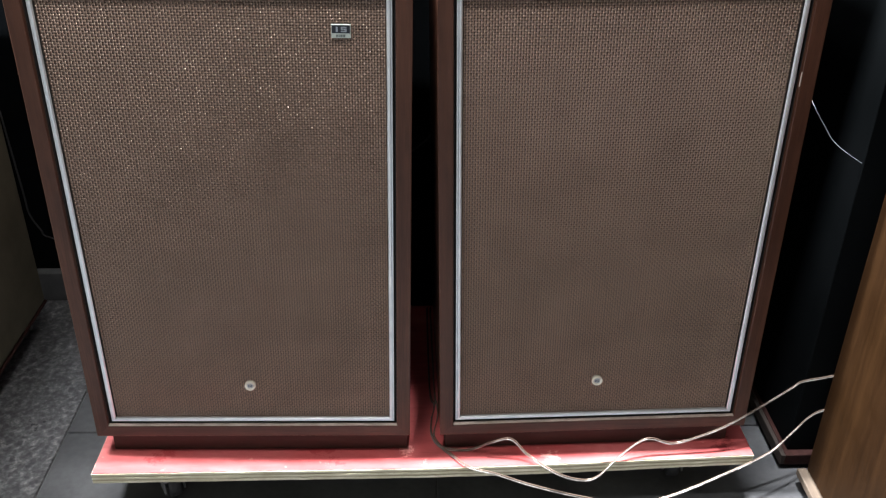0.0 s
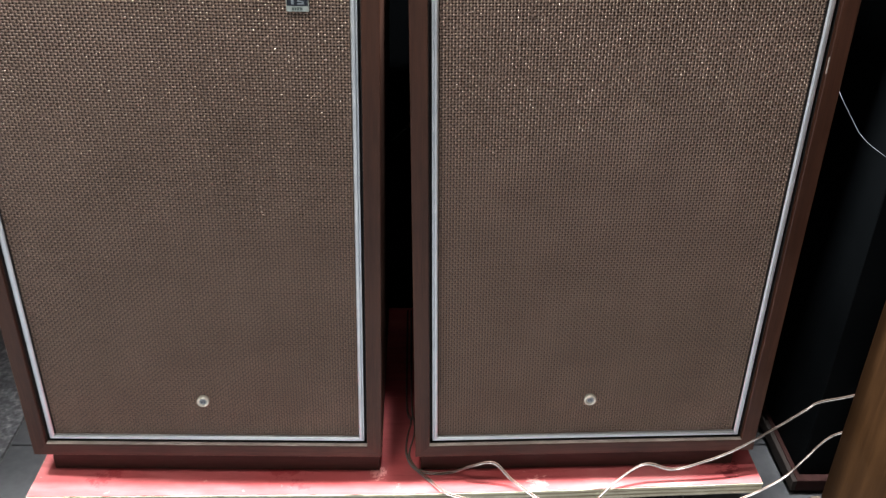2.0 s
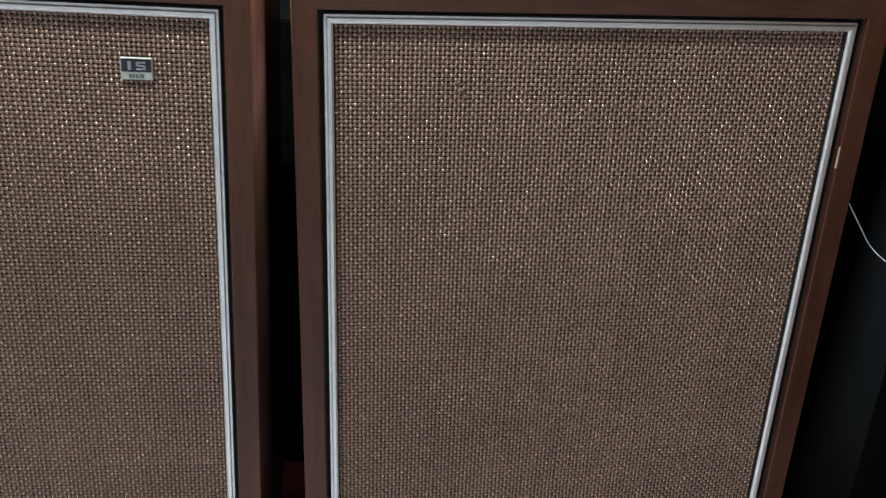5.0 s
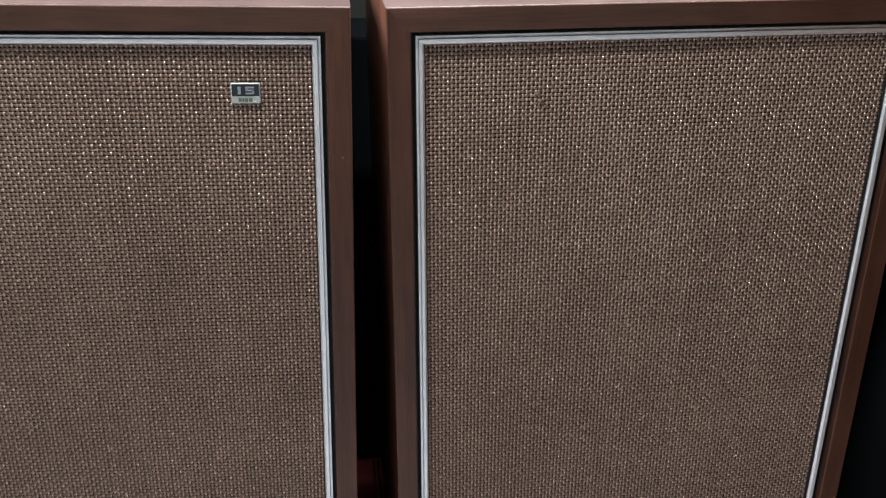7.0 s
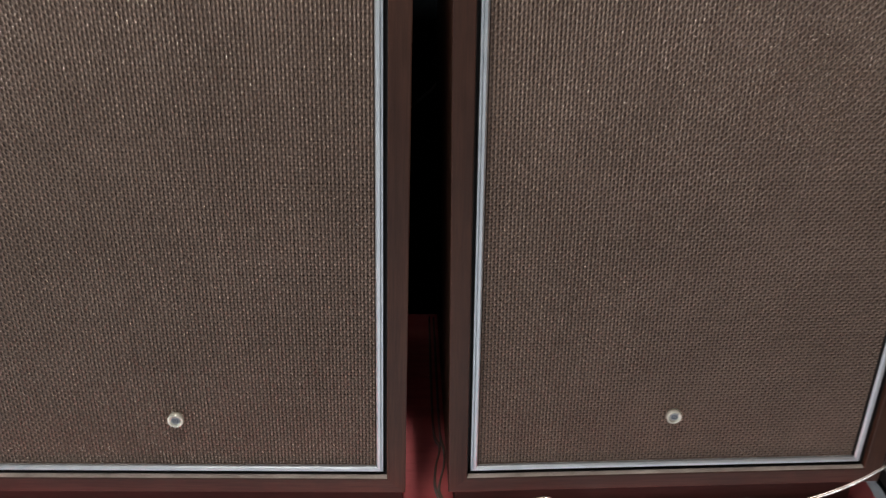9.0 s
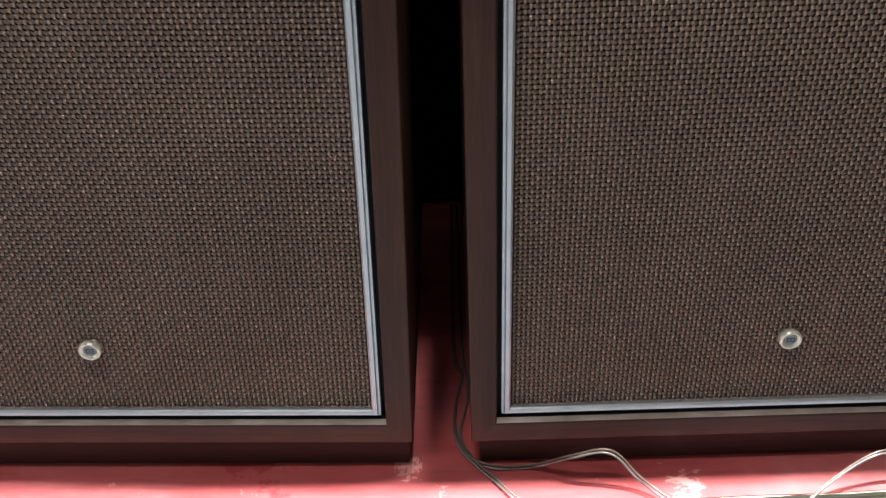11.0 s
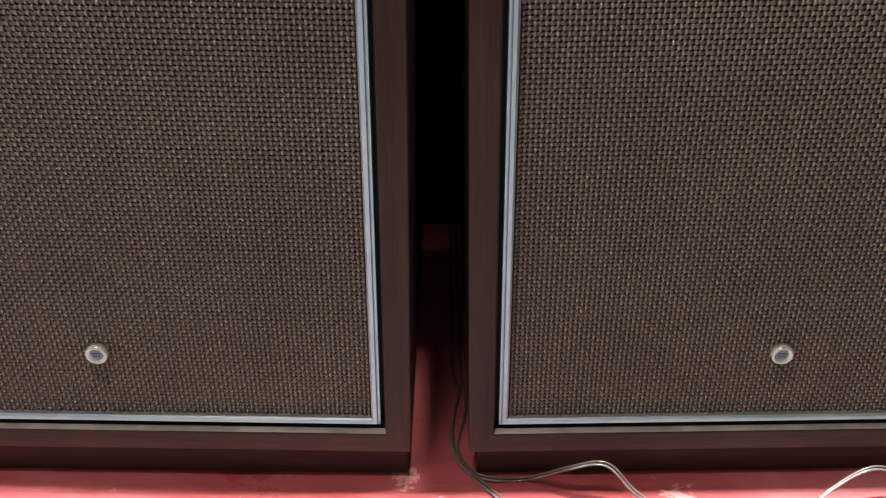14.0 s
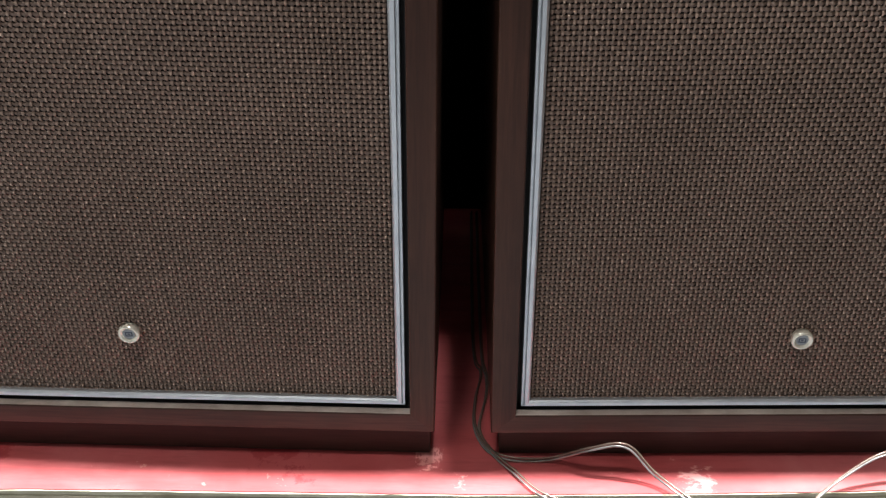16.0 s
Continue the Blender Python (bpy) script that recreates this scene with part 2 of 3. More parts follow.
# ---- builders ----


def mesh_of(name, bm, mat, smooth=False):
    me = bpy.data.meshes.new(name)
    bmesh.ops.recalc_face_normals(bm, faces=bm.faces)
    bm.to_mesh(me)
    bm.free()
    for m in (mat if isinstance(mat, (list, tuple)) else [mat]):
        me.materials.append(m)
    if smooth:
        for p in me.polygons:
            p.use_smooth = True
    return me


def part(name, bm, mat, parent, label="", smooth=False):
    ob = new(name, mesh_of(name, bm, mat, smooth))
    ob.parent = parent
    if label:
        ob["label"] = label
    return ob


def box(lo, hi, bevel=0.0, segments=2, bm=None):
    bm = bm or bmesh.new()
    m = Matrix.Translation([(a + b) / 2 for a, b in zip(lo, hi)]) @ Matrix.Diagonal((*[b - a for a, b in zip(lo, hi)], 1))
    made = bmesh.ops.create_cube(bm, size=1, matrix=m)["verts"]
    if bevel:
        edges = list({e for v in made for e in v.link_edges})
        bmesh.ops.bevel(bm, geom=edges, offset=bevel, segments=segments, affect="EDGES", profile=0.6)
    return bm


def lathe(profile, steps=32, bm=None, m=None):
    """A turned solid from (radius, height) pairs round z."""
    bm = bm or bmesh.new()
    m = m or Matrix.Identity(4)
    rings = []
    for r, h in profile:
        if r < 1e-6:
            rings.append([bm.verts.new(m @ Vector((0, 0, h)))])
        else:
            rings.append([bm.verts.new(m @ Vector((r * math.cos(2 * math.pi * k / steps), r * math.sin(2 * math.pi * k / steps), h))) for k in range(steps)])
    for a, b in zip(rings, rings[1:]):
        for k in range(steps):
            q = [a[k % len(a)], a[(k + 1) % len(a)], b[(k + 1) % len(b)], b[k % len(b)]]
            q = list(dict.fromkeys(q))
            if len(q) > 2:
                bm.faces.new(q)
    return bm


def sweep(points, radius, steps=8, per=10):
    """A round tube along a smooth line through the points."""
    bm = bmesh.new()
    p = [Vector(q) for q in points]
    p = [2 * p[0] - p[1], *p, 2 * p[-1] - p[-2]]
    line = []
    for i in range(1, len(p) - 2):
        for k in range(per):
            t = k / per
            line.append(0.5 * (2 * p[i] + (p[i + 1] - p[i - 1]) * t + (2 * p[i - 1] - 5 * p[i] + 4 * p[i + 1] - p[i + 2]) * t * t
                               + (3 * p[i] - p[i - 1] - 3 * p[i + 1] + p[i + 2]) * t ** 3))
    line.append(p[-2])
    side = None
    rings = []
    for i, c in enumerate(line):
        d = (line[min(i + 1, len(line) - 1)] - line[max(i - 1, 0)]).normalized()
        side = (side - d * side.dot(d)).normalized() if side else d.orthogonal().normalized()
        up = d.cross(side)
        rings.append([bm.verts.new(c + radius * (side * math.cos(2 * math.pi * k / steps) + up * math.sin(2 * math.pi * k / steps))) for k in range(steps)])
    for a, b in zip(rings, rings[1:]):
        for k in range(steps):
            bm.faces.new((a[k], a[(k + 1) % steps], b[(k + 1) % steps], b[k]))
    bm.faces.new(rings[0])
    bm.faces.new(rings[-1])
    return bm


def thing(name, m, label, category, group="", kind=""):
    ob = new(name)
    ob.matrix_world = m
    return tagged(ob, label, category, group, kind)


# ---- floor, walls and ceiling ----
LINE = -0.138      # the seam between speckled floor and the dark border tiles
X0, X1, Y0, Y1 = -2.2, 3.2, -3.2, 0.556
floor = new("floor", mesh_of("floor", box((X0 - 0.1, Y0 - 0.1, FLOOR - 0.1), (X1 + 0.1, Y1 + 0.1, FLOOR - 0.004)), GROUT))
tagged(floor, "shop floor of speckled terrazzo and dark grey tiles", "floor", kind="structure")


def floor_tile(x0, y0, x1, y1, mat):
    o = part("tile", box((x0, y0, FLOOR - 0.02), (x1, y1, FLOOR), 0.0012, 1), mat, floor)
    return o


J = 0.0012
for k in range(4):
    floor_tile(X0, Y0 + k * 0.939, LINE - J, Y0 + (k + 1) * 0.939 - 2 * J, TERRAZZO)
for i in range(6):
    xa, xb = LINE + J + i * 0.6, min(LINE + (i + 1) * 0.6 - J, X1)
    floor_tile(xa, 0.143 + J, xb, Y1, SLATE)
    floor_tile(xa, -0.230 + J, xb, 0.143 - J, SLATE)
for i in range(3):
    for k in range(3):
        xa, ya = LINE + J + i * 1.12, Y0 + k * 0.99
        floor_tile(xa, ya + J, min(xa + 1.12 - 2 * J, X1), ya + 0.99 - J, TERRAZZO)


def wall(name, lo, hi, mat, label):
    return tagged(new(name, mesh_of(name, box(lo, hi), mat)), label, "wall", kind="structure")


SPLIT = 1.3
DADO = 0.505
wall("wall_north", (X0 - 0.1, Y1, FLOOR - 0.1), (X1 + 0.1, Y1 + 0.1, DADO), UNLIT_BLACK, "black lower wall behind the loudspeakers, blackened as if unlit")
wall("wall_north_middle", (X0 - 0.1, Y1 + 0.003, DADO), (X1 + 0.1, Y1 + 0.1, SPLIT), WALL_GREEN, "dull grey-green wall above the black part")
wall("wall_north_upper", (X0 - 0.1, Y1 + 0.004, SPLIT), (X1 + 0.1, Y1 + 0.1, CEIL), WALL_PLAIN, "plain pale upper wall behind the loudspeakers")
wall("wall_south", (X0 - 0.1, Y0 - 0.1, FLOOR - 0.1), (X1 + 0.1, Y0, CEIL), WALL_PLAIN, "plain painted shop wall")
wall("wall_west", (X0 - 0.1, Y0, FLOOR - 0.1), (X0, Y1, CEIL), WALL_PLAIN, "plain painted shop wall")
wall("wall_east", (X1, Y0, FLOOR - 0.1), (X1 + 0.1, Y1, CEIL), WALL_PLAIN, "plain painted shop wall")
tagged(new("ceiling", mesh_of("ceiling", box((X0 - 0.1, Y0 - 0.1, CEIL), (X1 + 0.1, Y1 + 0.1, CEIL + 0.1)), WALL_PLAIN)), "plain painted shop ceiling", "ceiling", kind="structure")
# Unseen soffit, added to keep the overhead lamps off the gap and wall.
wall("light_cut_soffit", (-0.1, 0.060, 1.45), (1.5, Y1 - 0.002, CEIL - 0.002), WALL_PLAIN, "unseen soffit added to cut lamp light behind the loudspeaker fronts")
skirting = new("baseboard", mesh_of("baseboard", box((X0, Y1 - 0.022, FLOOR + 0.001), (X1, Y1, FLOOR + 0.064), 0.003), SKIRT))
tagged(skirting, "dusty grey skirting board along the black wall", "skirting board", kind="structure")

# Bodies for all three lamps, the added fill included; none is in view.
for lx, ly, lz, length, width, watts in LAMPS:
    lamp = thing("unseen_tube_lamp", pose(lx, ly, lz), "unseen white tube lamp hung from the ceiling", "ceiling lamp", "tube lamps")
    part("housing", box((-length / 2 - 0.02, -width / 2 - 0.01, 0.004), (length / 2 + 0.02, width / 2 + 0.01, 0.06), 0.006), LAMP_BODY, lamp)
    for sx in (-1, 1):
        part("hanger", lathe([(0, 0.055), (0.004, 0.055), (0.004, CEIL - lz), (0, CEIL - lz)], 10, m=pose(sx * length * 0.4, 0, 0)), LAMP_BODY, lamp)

# ---- loudspeakers ----
W, H = 0.400, 0.6096        # outer size of the bright trim
BASE = 0.0577               # from the underside of the plinth to the trim's lower edge
FRONT = -0.005              # face of the cabinet, before the trim
OUT = 0.0225                # cabinet edge outside the trim
GAP = 0.0037
DEPTH = 0.335
BAR = 0.0067                # width of the trim
CLOTH_Y = 0.0049
SNAG_X, SNAG_Z = -0.100, 0.555      # a pulled thread in one of the cloths


def trim_piece(length):
    """A trim bar along x with mitred ends: a thin outer lip, a groove and a sloping inner face. Local z runs inwards."""
    prof = [(0.0000, 0.006), (0.0000, 0.0014), (0.0003, 0.0010), (0.0016, 0.0010), (0.0017, 0.0022), (0.0022, 0.0022), (0.0023, -0.0010),
            (0.0027, -0.0014), (0.0051, -0.0012), (0.0056, -0.0009), (BAR, 0.0004), (BAR, 0.0014), (0.0050, 0.0068), (0.002, 0.0068)]
    bm = bmesh.new()
    a = [bm.verts.new((-length / 2 + z, y, z)) for z, y in prof]
    b = [bm.verts.new((length / 2 - z, y, z)) for z, y in prof]
    n = len(prof)
    for k in range(n):
        bm.faces.new((a[k], a[(k + 1) % n], b[(k + 1) % n], b[k]))
    bm.faces.new(a)
    bm.faces.new(b)
    return bm


def weave(width, height, px, pz):
    """Plain weave of rounded threads: each goes over one and under the next."""
    nx, nz = round(width / px), round(height / pz)
    px, pz = width / nx, height / nz
    rng = np.random.RandomState(4)
    verts, faces, kinds = [], [], []
    count, step = 0, 4
    for way in (0, 1):
        n, along, p, q = (nx, nz, px, pz) if way == 0 else (nz, nx, pz, px)
        half = (0.26 if way == 0 else 0.345) * p
        high = 0.00126 if way == 0 else 0.00080
        s = np.arange(0, along * step + 1)
        phase = np.pi * (s / step - 0.5)
        for i in range(n):
            sign = 1 if (i + way) % 2 else -1
            swing = np.cos(phase) * sign
            knot = 1 + rng.normal(0, 0.03, along + 2)[(s // step)]
            lift = swing * high * knot
            wob = (i + 0.5) * p + rng.normal(0, 0.014 * p) + np.cumsum(rng.normal(0, 0.008 * p, len(s))) * 0.2
            wid = half * (1 + 0.14 * swing) * rng.uniform(0.975, 1.025)
            rows = []
            for off, drop in ((-1, 0.00085), (-0.5, 0.00014), (0.5, 0.00014), (1, 0.00085)):
                c, y = wob + off * wid, -lift + drop
                rows.append(np.stack([c, y, s * q / step], 1) if way == 0 else np.stack([s * q / step, y, c], 1))
            block = np.stack(rows, 1).reshape(-1, 3)
            verts.append(block)
            k = np.arange(len(s) - 1)[:, None] * 4 + count
            for j in (0, 1, 2):
                faces.append(np.concatenate([k + j, k + j + 1, k + j + 5, k + j + 4], 1))
                kinds.append(np.full(len(k), way))
            count += len(block)
    verts = np.concatenate(verts) - np.array([width / 2, 0, 0])
    faces, kinds = np.concatenate(faces), np.concatenate(kinds).astype(np.int32)
    me = bpy.data.meshes.new("grille_cloth")
    me.from_pydata(verts.tolist(), [], faces.tolist())
    me.materials.append(WARP)
    me.materials.append(WEFT)
    me.polygons.foreach_set("material_index", kinds)
    me.polygons.foreach_set("use_smooth", np.ones(len(faces), dtype=bool))
    return me


WEAVE = weave(W - 2 * BAR + 0.006, H - 2 * BAR + 0.006, 0.00336, 0.0032)


def loudspeaker(m, label, foot):
    """Origin on the floor of the plinth, in the middle of the front; the plinth sits off centre."""
    s = thing("loudspeaker", m, label, "loudspeaker", "pair of loudspeakers")
    z0, z1 = BASE - 0.0225, BASE + H + 0.0225
    xo, xi = W / 2 + OUT, W / 2 + GAP
    b0, t0 = BASE - 0.0045, BASE + H + 0.0035
    outer, inner = [(-xo, z0), (xo, z0), (xo, z1), (-xo, z1)], [(-xi, b0), (xi, b0), (xi, t0), (-xi, t0)]
    names = ("bottom_panel", "side_panel", "top_panel", "side_panel")
    for k in range(4):
        bm = bmesh.new()
        ring = [outer[k], outer[(k + 1) % 4], inner[(k + 1) % 4], inner[k]]
        f = [bm.verts.new((x, FRONT, z)) for x, z in ring]
        g = [bm.verts.new((x, DEPTH, z)) for x, z in ring]
        bm.faces.new(f)
        bm.faces.new(g)
        for j in range(4):
            bm.faces.new((f[j], f[(j + 1) % 4], g[(j + 1) % 4], g[j]))
        soft = [e for e in bm.edges if {v for v in e.verts} in ({f[0], f[1]}, {f[2], f[3]}, {g[0], g[1]})]
        bmesh.ops.bevel(bm, geom=soft, offset=0.0013, segments=3, affect="EDGES", profile=0.5)
        panel = part(names[k], bm, [WALNUT if k % 2 else WALNUT_X, WALNUT_TOP], s, "reddish-brown walnut veneer" if k != 2 else "walnut veneer, upper face toned for lamp glare")
        # Only the upward face gets the glare-toned walnut.
        for face in panel.data.polygons:
            if k == 2 and face.normal.z > 0.5 and face.center.z > z1 - 0.001:
                face.material_index = 1
    part("inner_edge", box((-xi - 0.002, FRONT + 0.0004, b0), (xi + 0.002, FRONT + 0.0064, b0 + 0.0012), 0.0005, 1), PALE_EDGE, s, "pale inner edge")
    # Black strips lay the recess's shade over the panels' inner faces.
    shade_strips = bmesh.new()
    for lo, hi in (((-xi, b0), (xi, b0 + 0.0009)), ((-xi, t0 - 0.0009), (xi, t0)), ((-xi, b0), (-xi + 0.0009, t0)), ((xi - 0.0009, b0), (xi, t0))):
        box((lo[0], FRONT + 0.0066, lo[1]), (hi[0], CLOTH_Y + 0.006, hi[1]), bm=shade_strips)
    part("recess_shade", shade_strips, BLACK, s, "black strips for the shade in the recess")
    part("back_panel", box((-xi, DEPTH - 0.015, b0), (xi, DEPTH - 0.003, t0)), BLACK, s)
    part("baffle", box((-xi - 0.001, CLOTH_Y + 0.004, b0 - 0.001), (xi + 0.001, CLOTH_Y + 0.016, t0 + 0.001)), BLACK, s, "black baffle behind the cloth")
    part("plinth", box((foot[0], 0.0067, 0), (foot[1], DEPTH - 0.02, z0 + 0.002), 0.0015), PLINTH, s, "dark brown recessed plinth")
    frame_ob = thing("trim_frame", Matrix.Translation((0, 0, BASE)), "", "")
    frame_ob.parent = s
    for key in ("label", "category"):
        if key in frame_ob:
            del frame_ob[key]
    level, upright = mesh_of("trim_bar", trim_piece(W), ALU), mesh_of("trim_bar", trim_piece(H), ALU)
    for me, mm in ((level, pose(0, 0, 0)), (level, pose(0, 0, H) @ Matrix.Diagonal((1, 1, -1, 1))),
                   (upright, pose(-W / 2, 0, H / 2, 0, 90, 0)), (upright, pose(W / 2, 0, H / 2, 0, -90, 0))):
        bar = new("trim_bar", me)
        bar.parent = frame_ob
        bar.matrix_local = mm
    a, h = W / 2 - BAR, H - 2 * BAR
    # Black strips stand for the unlit inner sides of the upright trim bars.
    for x0, x1 in ((-a - 0.001, -a + 0.0004), (a - 0.0004, a + 0.001)):
        part("trim_shade", box((x0, 0.0015, BASE + BAR), (x1, CLOTH_Y + 0.002, BASE + BAR + h)), BLACK, s, "black strip for the unlit inner side of the trim")
    cloth = new("grille_cloth", WEAVE)
    cloth.parent = s
    cloth.location = (0, CLOTH_Y, BASE + BAR - 0.003)
    cloth["label"] = "coarse brown woven grille cloth"
    stud = part("stud", lathe([(0, 0.0), (0.0074, 0.0), (0.0080, 0.0036), (0.0077, 0.0054), (0.0066, 0.0064), (0.0053, 0.0054), (0.0046, 0.0040), (0, 0.0040)],
                              32, m=pose(0, CLOTH_Y - 0.0005, BASE + 0.0642, 90)), BRASS, s, "round pale brass stud", True)
    part("stud_face", lathe([(0, 0.0046), (0.0044, 0.0046), (0.0046, 0.0036)], 24, m=pose(0, CLOTH_Y - 0.0005, BASE + 0.0642, 90)), STUD_FACE, stud, "grey enamel centre")
    mark = bmesh.new()
    for lo, hi in (((-0.0026, -0.0019), (0.0026, -0.0012)), ((-0.0026, 0.0012), (0.0026, 0.0019)), ((-0.0026, -0.0019), (-0.0019, 0.0019)),
                   ((0.0019, -0.0019), (0.0026, 0.0019)), ((-0.0008, -0.0004), (0.0008, 0.0004))):
        box((lo[0], -0.0052 + CLOTH_Y, BASE + 0.0642 + lo[1]), (hi[0], -0.0046 + CLOTH_Y, BASE + 0.0642 + hi[1]), bm=mark)
    part("stud_mark", mark, NAVY, stud, "small navy mark")
    return s


LEFT = pose(0.2, 0, 0) @ Matrix.Rotation(0.0116, 4, "Y") @ Matrix.Rotation(-0.0011, 4, "X") @ pose(0, 0, -BASE)
RIGHT = pose(0.4880, 0.0013, 0) @ Matrix.Rotation(0.0126, 4, "Z") @ pose(0.2, 0, 0) @ Matrix.Rotation(-0.0156, 4, "Y") @ Matrix.Rotation(-0.0029, 4, "X") @ pose(0, 0, -BASE)
left_box = loudspeaker(LEFT, "walnut floor loudspeaker with brown woven grille, silver trim and small badge", (-0.2055, 0.2190))
right_box = loudspeaker(RIGHT, "walnut floor loudspeaker with brown woven grille and silver trim, without badge", (-0.2155, 0.2030))

badge = thing("badge", pose(0.1423, CLOTH_Y - 0.0012, BASE + 0.5659) @ Matrix.Diagonal((0.91, 1, 0.86, 1)), "", "")
badge.parent = left_box
for key in ("label", "category"):
    if key in badge:
        del badge[key]
part("plate", box((-0.0122, -0.0022, -0.0092), (0.0122, 0.001, 0.0092), 0.0006, 1), BADGE_SILVER, badge, "small silver badge plate")
part("dark_field", box((-0.0112, -0.0027, -0.0024), (0.0112, -0.0020, 0.0082)), BADGE_BLACK, badge, "black upper field")
sign = bmesh.new()
for x0, z0, x1, z1 in ((-0.0062, -0.0006, -0.0038, 0.0062), (0.0000, 0.0047, 0.0072, 0.0062), (0.0000, 0.0022, 0.0072, 0.0036), (0.0000, -0.0006, 0.0072, 0.0008),
                       (0.0000, 0.0022, 0.0020, 0.0062), (0.0052, -0.0006, 0.0072, 0.0036)):
    box((x0, -0.0032, z0), (x1, -0.0026, z1), bm=sign)
part("emblem", sign, BADGE_LETTER, badge, "block emblem in silver")
bars = bmesh.new()
for x0, x1 in ((-0.0060, -0.0036), (-0.0030, -0.0014), (-0.0008, 0.0018), (0.0024, 0.0054)):
    box((x0, -0.0027, -0.0074), (x1, -0.0021, -0.0042), bm=bars)
part("print_bars", bars, BADGE_GREY, badge, "small dark print")

chip = part("chip", box((-0.0006, 0, -0.009), (0.0012, 0.0018, 0.009), 0.0006, 1), PALE_EDGE, right_box, "chipped pale edge")
chip.location = (W / 2 + GAP - 0.0002, FRONT - 0.0003, BASE + 0.505)

for dx, dz, big in ((0.0, 0.0, 1.0), (0.0035, -0.0045, 0.8), (-0.002, 0.006, 0.7)):
    snag = bmesh.new()
    bmesh.ops.create_icosphere(snag, subdivisions=2, radius=0.0021 * big)
    for v in snag.verts:
        v.co = (v.co.x * 1.2, v.co.y * 0.5 + 0.0003 * math.sin(v.co.x * 4000), v.co.z * 0.8 + v.co.x * 0.3)
    knot = part("snag", snag, WEFT, right_box, "pulled thread in the cloth", True)
    knot.location = (SNAG_X + dx, CLOTH_Y - 0.0010, BASE + SNAG_Z + dz)

# ---- red dolly board under the pair ----
BOARD_T = 0.0178


def sag(x):
    return -0.0594 + 0.0279 * (x - 0.408) ** 2


def board_front(x):
    return -0.0443 + 0.0185 * (x + 0.026) / 0.948 + 0.0012 * math.sin(x * 9)


def board_layer(top, bottom, inset):
    """A strip of the board between two depths under its bent top."""
    bm = bmesh.new()
    n = 48
    rows = []
    rng = random.Random(int(top * 1e5) + 3)
    for i in range(n + 1):
        x = -0.0261 + inset + (0.9487 - 2 * inset) * i / n
        yf = board_front(x) + inset + rng.uniform(-0.0004, 0.0004)
        rows.append([bm.verts.new((x, y, sag(x) - d)) for y, d in ((yf, top), (0.385 - inset, top), (0.385 - inset, bottom), (yf, bottom))])
    for a, b in zip(rows, rows[1:]):
        for k in range(4):
            bm.faces.new((a[k], a[(k + 1) % 4], b[(k + 1) % 4], b[k]))
    bm.faces.new(rows[0])
    bm.faces.new(rows[-1])
    return bm


board = thing("dolly_board", pose(0, 0, 0), "red painted plywood board on casters under both loudspeakers", "board")
part("red_top", board_layer(0.0, 0.0012, 0.0008), RED, board, "worn red painted face")
for k, (a, b) in enumerate(((0.0012, 0.0048), (0.0048, 0.0078), (0.0078, 0.0112), (0.0112, 0.0142), (0.0142, BOARD_T))):
    part("ply", board_layer(a, b, 0.0 if k % 2 == 0 else 0.0005), PLY_DARK if k % 2 else PLY_LIGHT, board, "pale rough plywood edge")


def caster(m, group, label, tall=0.062):
    """Top plate at z = 0, wheel below."""
    c = thing("caster", m, label, "caster", group)
    r = tall * 0.36
    drop = tall * 0.36
    part("top_plate", box((-0.022, -0.028, -0.004), (0.022, 0.028, 0), 0.0008, 1), RUBBER, c, "black painted top plate")
    part("swivel", lathe([(0, -0.003), (0.014, -0.003), (0.016, -0.007), (0.010, -0.012), (0.010, -drop), (0, -drop)], 20), RUBBER, c, smooth=True)
    fork = bmesh.new()
    box((-0.0145, -0.012, -drop - 0.003), (0.0145, 0.014, -drop), bm=fork)
    for sx in (-1, 1):
        box((sx * 0.0145 - 0.0012, -0.010, -tall + r * 0.7), (sx * 0.0145 + 0.0012, 0.012, -drop), 0.0006, 1, bm=fork)
    part("fork", fork, DULL_STEEL, c, "dull steel fork")
    wm = pose(0, 0.008, -tall + r, 0, 90, 0)
    wheel = part("wheel", lathe([(0, -0.009), (r * 0.6, -0.009), (r * 0.92, -0.009), (r, -0.006), (r, 0.006), (r * 0.92, 0.009), (r * 0.6, 0.009), (0, 0.009)], 28, m=wm), RUBBER, c, "black rubber wheel", True)
    part("hub", lathe([(0, -0.0105), (r * 0.34, -0.0105), (r * 0.4, -0.009), (r * 0.4, 0.009), (r * 0.34, 0.0105), (0, 0.0105)], 20, m=wm), STEEL, wheel, "bright steel hub")
    return c


for cx, cy, turn in ((0.07, 0.000, 30), (0.825, 0.030, -8), (0.07, 0.33, 10), (0.825, 0.33, 80)):
    zc = sag(cx) - BOARD_T
    caster(pose(cx, cy, zc, 0, 0, turn), "dolly casters", "small steel caster under the red board", zc - FLOOR)

# ---- things beside and behind ----
# olive cabinet on casters, left of the pair
side = thing("olive_cabinet", pose(-0.267, 0.4545, -0.092), "dark olive cabinet on casters standing by the wall", "cabinet")
part("body", box((-0.48, -0.55, 0.006), (0, 0, 0.80), 0.006), OLIVE, side)
part("bottom_edge", box((-0.48, -0.552, 0), (0.0015, 0.0015, 0.0052), 0.001, 1), RED_WOOD, side, "worn brown bottom edge")
for cx, cy in ((-0.30, 0.405), (-0.30, -0.04), (-0.70, 0.405), (-0.70, -0.04)):
    caster(pose(cx, cy, -0.092, 0, 0, 70), "cabinet casters", "small caster under the olive cabinet", -0.092 - FLOOR)

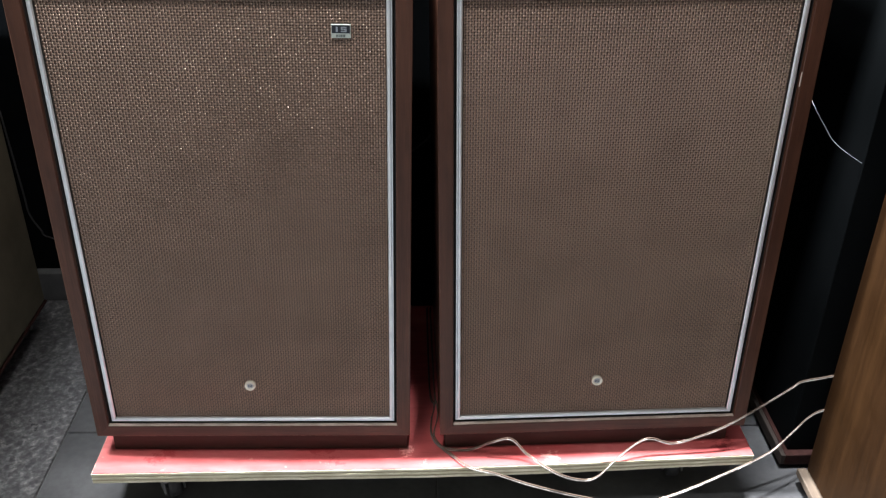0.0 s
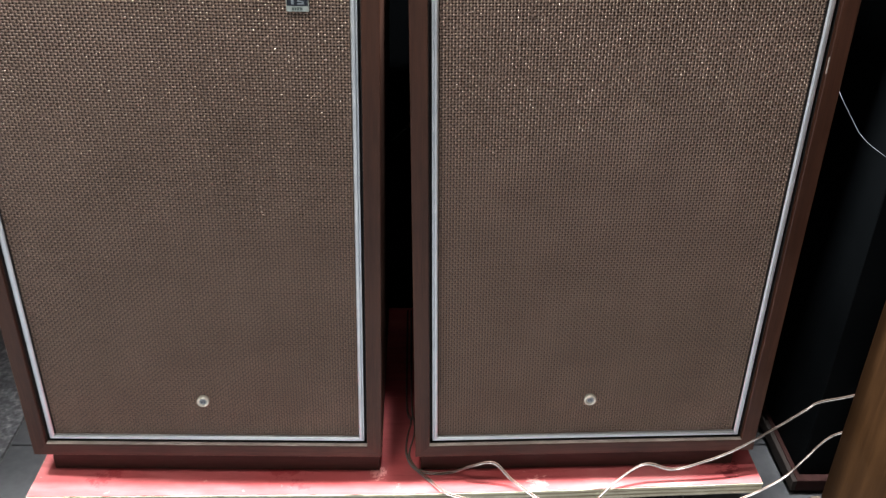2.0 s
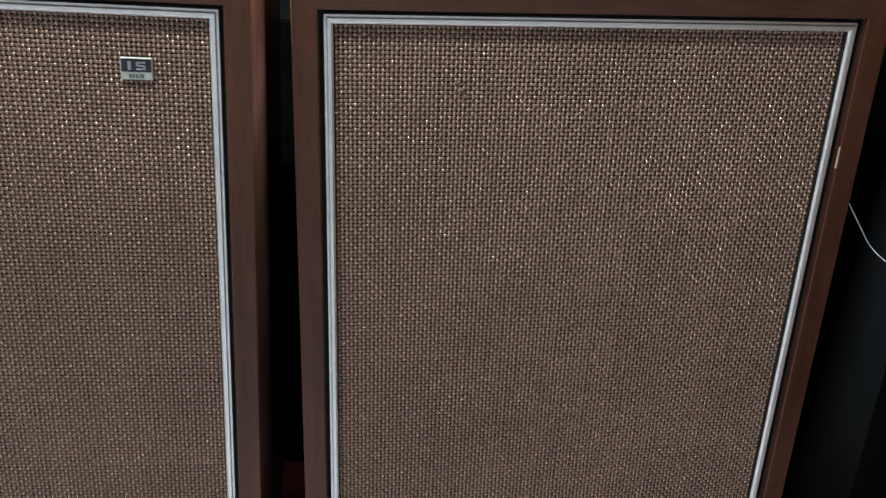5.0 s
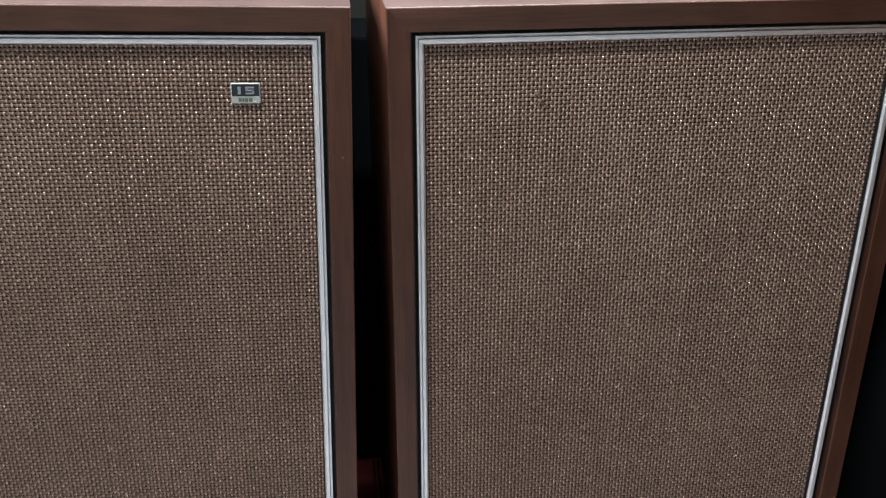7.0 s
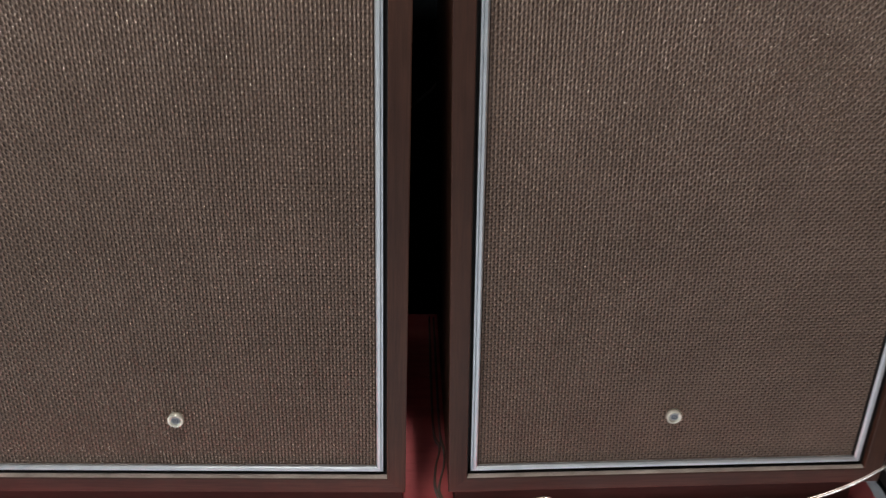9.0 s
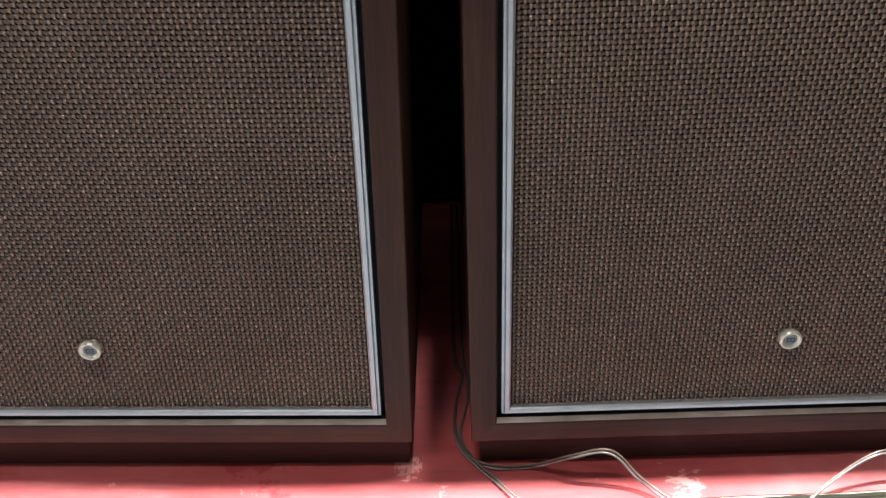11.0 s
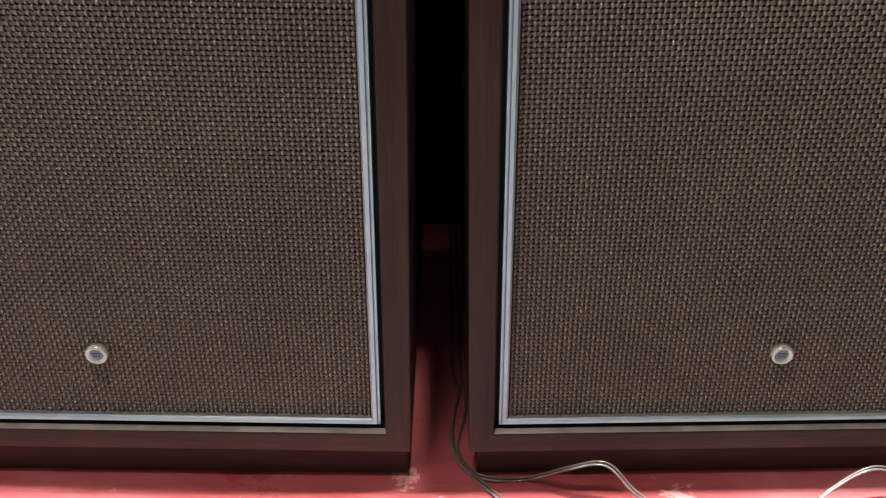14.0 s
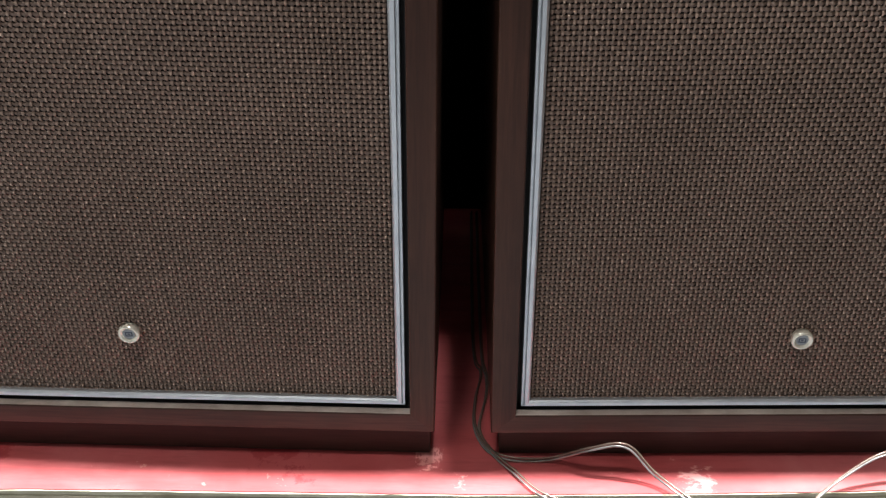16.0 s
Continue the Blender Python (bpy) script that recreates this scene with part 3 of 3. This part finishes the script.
# black cabinet on a plank base, behind on the other side
plank = thing("plank_base", pose(0, 0, 0), "rough wooden plank base on the floor under a black cabinet", "plank")
part("plank_board", box((1.006, 0.040, -0.134), (1.45, 0.42, -0.114), 0.0015), RED_WOOD, plank, "reddish brown plank")
part("plank_edge", box((0.999, 0.040, -0.1335), (1.006, 0.42, -0.1145), 0.001, 1), SHADED_WOOD, plank, "sawn edge, darkened as in shade")
part("batten", box((1.03, 0.09, FLOOR), (1.40, 0.13, -0.134)), RED_WOOD, plank)
part("batten", box((1.03, 0.34, FLOOR), (1.40, 0.38, -0.134)), RED_WOOD, plank)
dark = thing("black_cabinet", pose(0, 0, -0.114), "tall black cabinet on a plank base", "cabinet")
part("body", box((1.012, 0.052, 0), (1.44, 0.41, 1.17), 0.001, 1), BLACK_PANEL, dark)
# Reflection on the front, modelled as a grey strip.
part("gleam_strip", box((1.052, 0.046, 0.46), (1.085, 0.052, 0.72), 0.002), GLEAM_GREY, dark, "grey strip for the gleam on the black front")

# Cabinet put behind the gap so that its back stays dark.
rear = thing("black_cabinet", pose(0, 0, FLOOR), "low black cabinet behind the loudspeakers, keeping the gap dark", "cabinet")
part("body", box((0.18, 0.395, 0), (0.74, 0.530, 0.5345 - FLOOR), 0.004), UNLIT_BLACK, rear)
part("cable_loop", sweep([(0.425, 0.393, 0.385), (0.440, 0.388, 0.400), (0.454, 0.388, 0.414), (0.462, 0.388, 0.435), (0.464, 0.393, 0.47)], 0.0016, 6), RUBBER, rear, "dark cable")

# oak cabinet with its own base, nearest on that side
oak = thing("oak_cabinet", pose(1.026, 0.008, -0.112), "brown oak veneer cabinet on a pale wooden base", "cabinet")
part("side_panel", box((0, -0.62, 0), (0.018, 0, 0.86), 0.002), OAK, oak)
part("back_edge", box((0.018, -0.018, 0), (0.42, 0, 0.86), 0.002), OAK, oak)
part("body", box((0.018, -0.615, 0.003), (0.42, -0.018, 0.857)), OAK, oak)
rail = thing("wooden_base", pose(0, 0, 0), "pale sawn wooden base under the oak cabinet", "base")
part("runner", box((1.0115, -0.62, -0.124), (1.026, 0.010, -0.112), 0.002), PALE_WOOD, rail)
part("foot_block", box((1.040, -0.60, FLOOR), (1.10, -0.02, -0.124)), RED_WOOD, rail)
part("top_board", box((1.026, -0.62, -0.124), (1.44, 0.006, -0.112)), PALE_WOOD, rail)
part("foot_block", box((1.36, -0.60, FLOOR), (1.42, -0.02, -0.124)), RED_WOOD, rail)

# ---- cables ----


loop = thing("wall_cable", pose(0, 0, 0), "thin dark cable hanging loose on the black wall", "cable")
part("cable", sweep([(-0.313, 0.5535, 0.253), (-0.307, 0.5535, 0.093), (-0.305, 0.5535, 0.044), (-0.291, 0.5535, 0.010), (-0.277, 0.5535, -0.007), (-0.197, 0.5535, -0.019), (-0.077, 0.5535, 0.083)], 0.0018, 8), RUBBER, loop, smooth=True)


def twin_cable(points, label):
    c = thing("speaker_cable", pose(0, 0, 0), label, "cable", "speaker cables")
    half = Vector((0.0006, 0.0010, 0.0006))
    part("conductor", sweep([Vector(p) - half for p in points], 0.00090), CABLE, c, "silvery core in clear sheath", True)
    part("conductor", sweep([Vector(p) + half for p in points], 0.00088), CABLE_DARK, c, "copper core in clear sheath", True)
    return c


twin_cable([
    (0.4520, 0.3700, -0.0553), (0.4533, 0.1402, -0.0553), (0.4599, 0.1008, -0.0558), (0.4550, 0.0666, -0.0558), (0.4541, 0.0336, -0.0558), (0.4641, 0.0084, -0.0561), (0.4837, -0.0016, -0.0560), (0.5128, -0.0011, -0.0559), (0.5399, -0.0140, -0.0316), (0.5677, -0.0180, -0.0230), (0.5926, -0.0260, -0.0462), (0.6302, -0.0542, -0.0548), (0.6687, -0.0500, -0.0726), (0.6932, -0.0470, -0.0672), (0.7266, -0.0300, -0.0436), (0.7632, -0.0200, -0.0232), (0.8021, -0.0180, -0.0342), (0.8422, -0.0160, -0.0226), (0.8817, -0.0120, -0.0054), (0.9305, 0.0000, 0.0194), (0.9750, 0.0180, 0.0354), (0.9939, 0.0270, 0.0404), (1.0399, 0.0460, 0.0333), (1.0746, 0.0560, 0.0335)], "thin twin speaker cable looped over the red board")
twin_cable([
    (0.4580, 0.3700, -0.0553), (0.4605, 0.1402, -0.0553), (0.4647, 0.0949, -0.0558), (0.4641, 0.0695, -0.0553), (0.4577, 0.0309, -0.0563), (0.4674, 0.0059, -0.0561), (0.4833, -0.0135, -0.0560), (0.5066, -0.0384, -0.0559), (0.5468, -0.0460, -0.0634), (0.5877, -0.0500, -0.0778), (0.6284, -0.0550, -0.0879), (0.6691, -0.0600, -0.0959), (0.7321, -0.0600, -0.1105), (0.7938, -0.0560, -0.1023), (0.8862, -0.0360, -0.0745), (0.9480, -0.0160, -0.0568), (0.9850, 0.0040, -0.0382), (1.0153, 0.0240, -0.0255), (1.0430, 0.0400, -0.0253), (1.0794, 0.0520, -0.0304)], "thin twin speaker cable hanging over the board edge")
wire = tagged(new("thin_wire", mesh_of("thin_wire", sweep([
    (0.9330, 0.1000, 0.4744), (0.9283, 0.0550, 0.4601), (0.9491, 0.0500, 0.4289), (0.9644, 0.0500, 0.4096), (0.9867, 0.0500, 0.3923), (1.0270, 0.0600, 0.3668), (1.0573, 0.0680, 0.3515)], 0.0005, 6), WHITE_WIRE, True)), "thin pale wire hanging beside the loudspeaker", "wire")
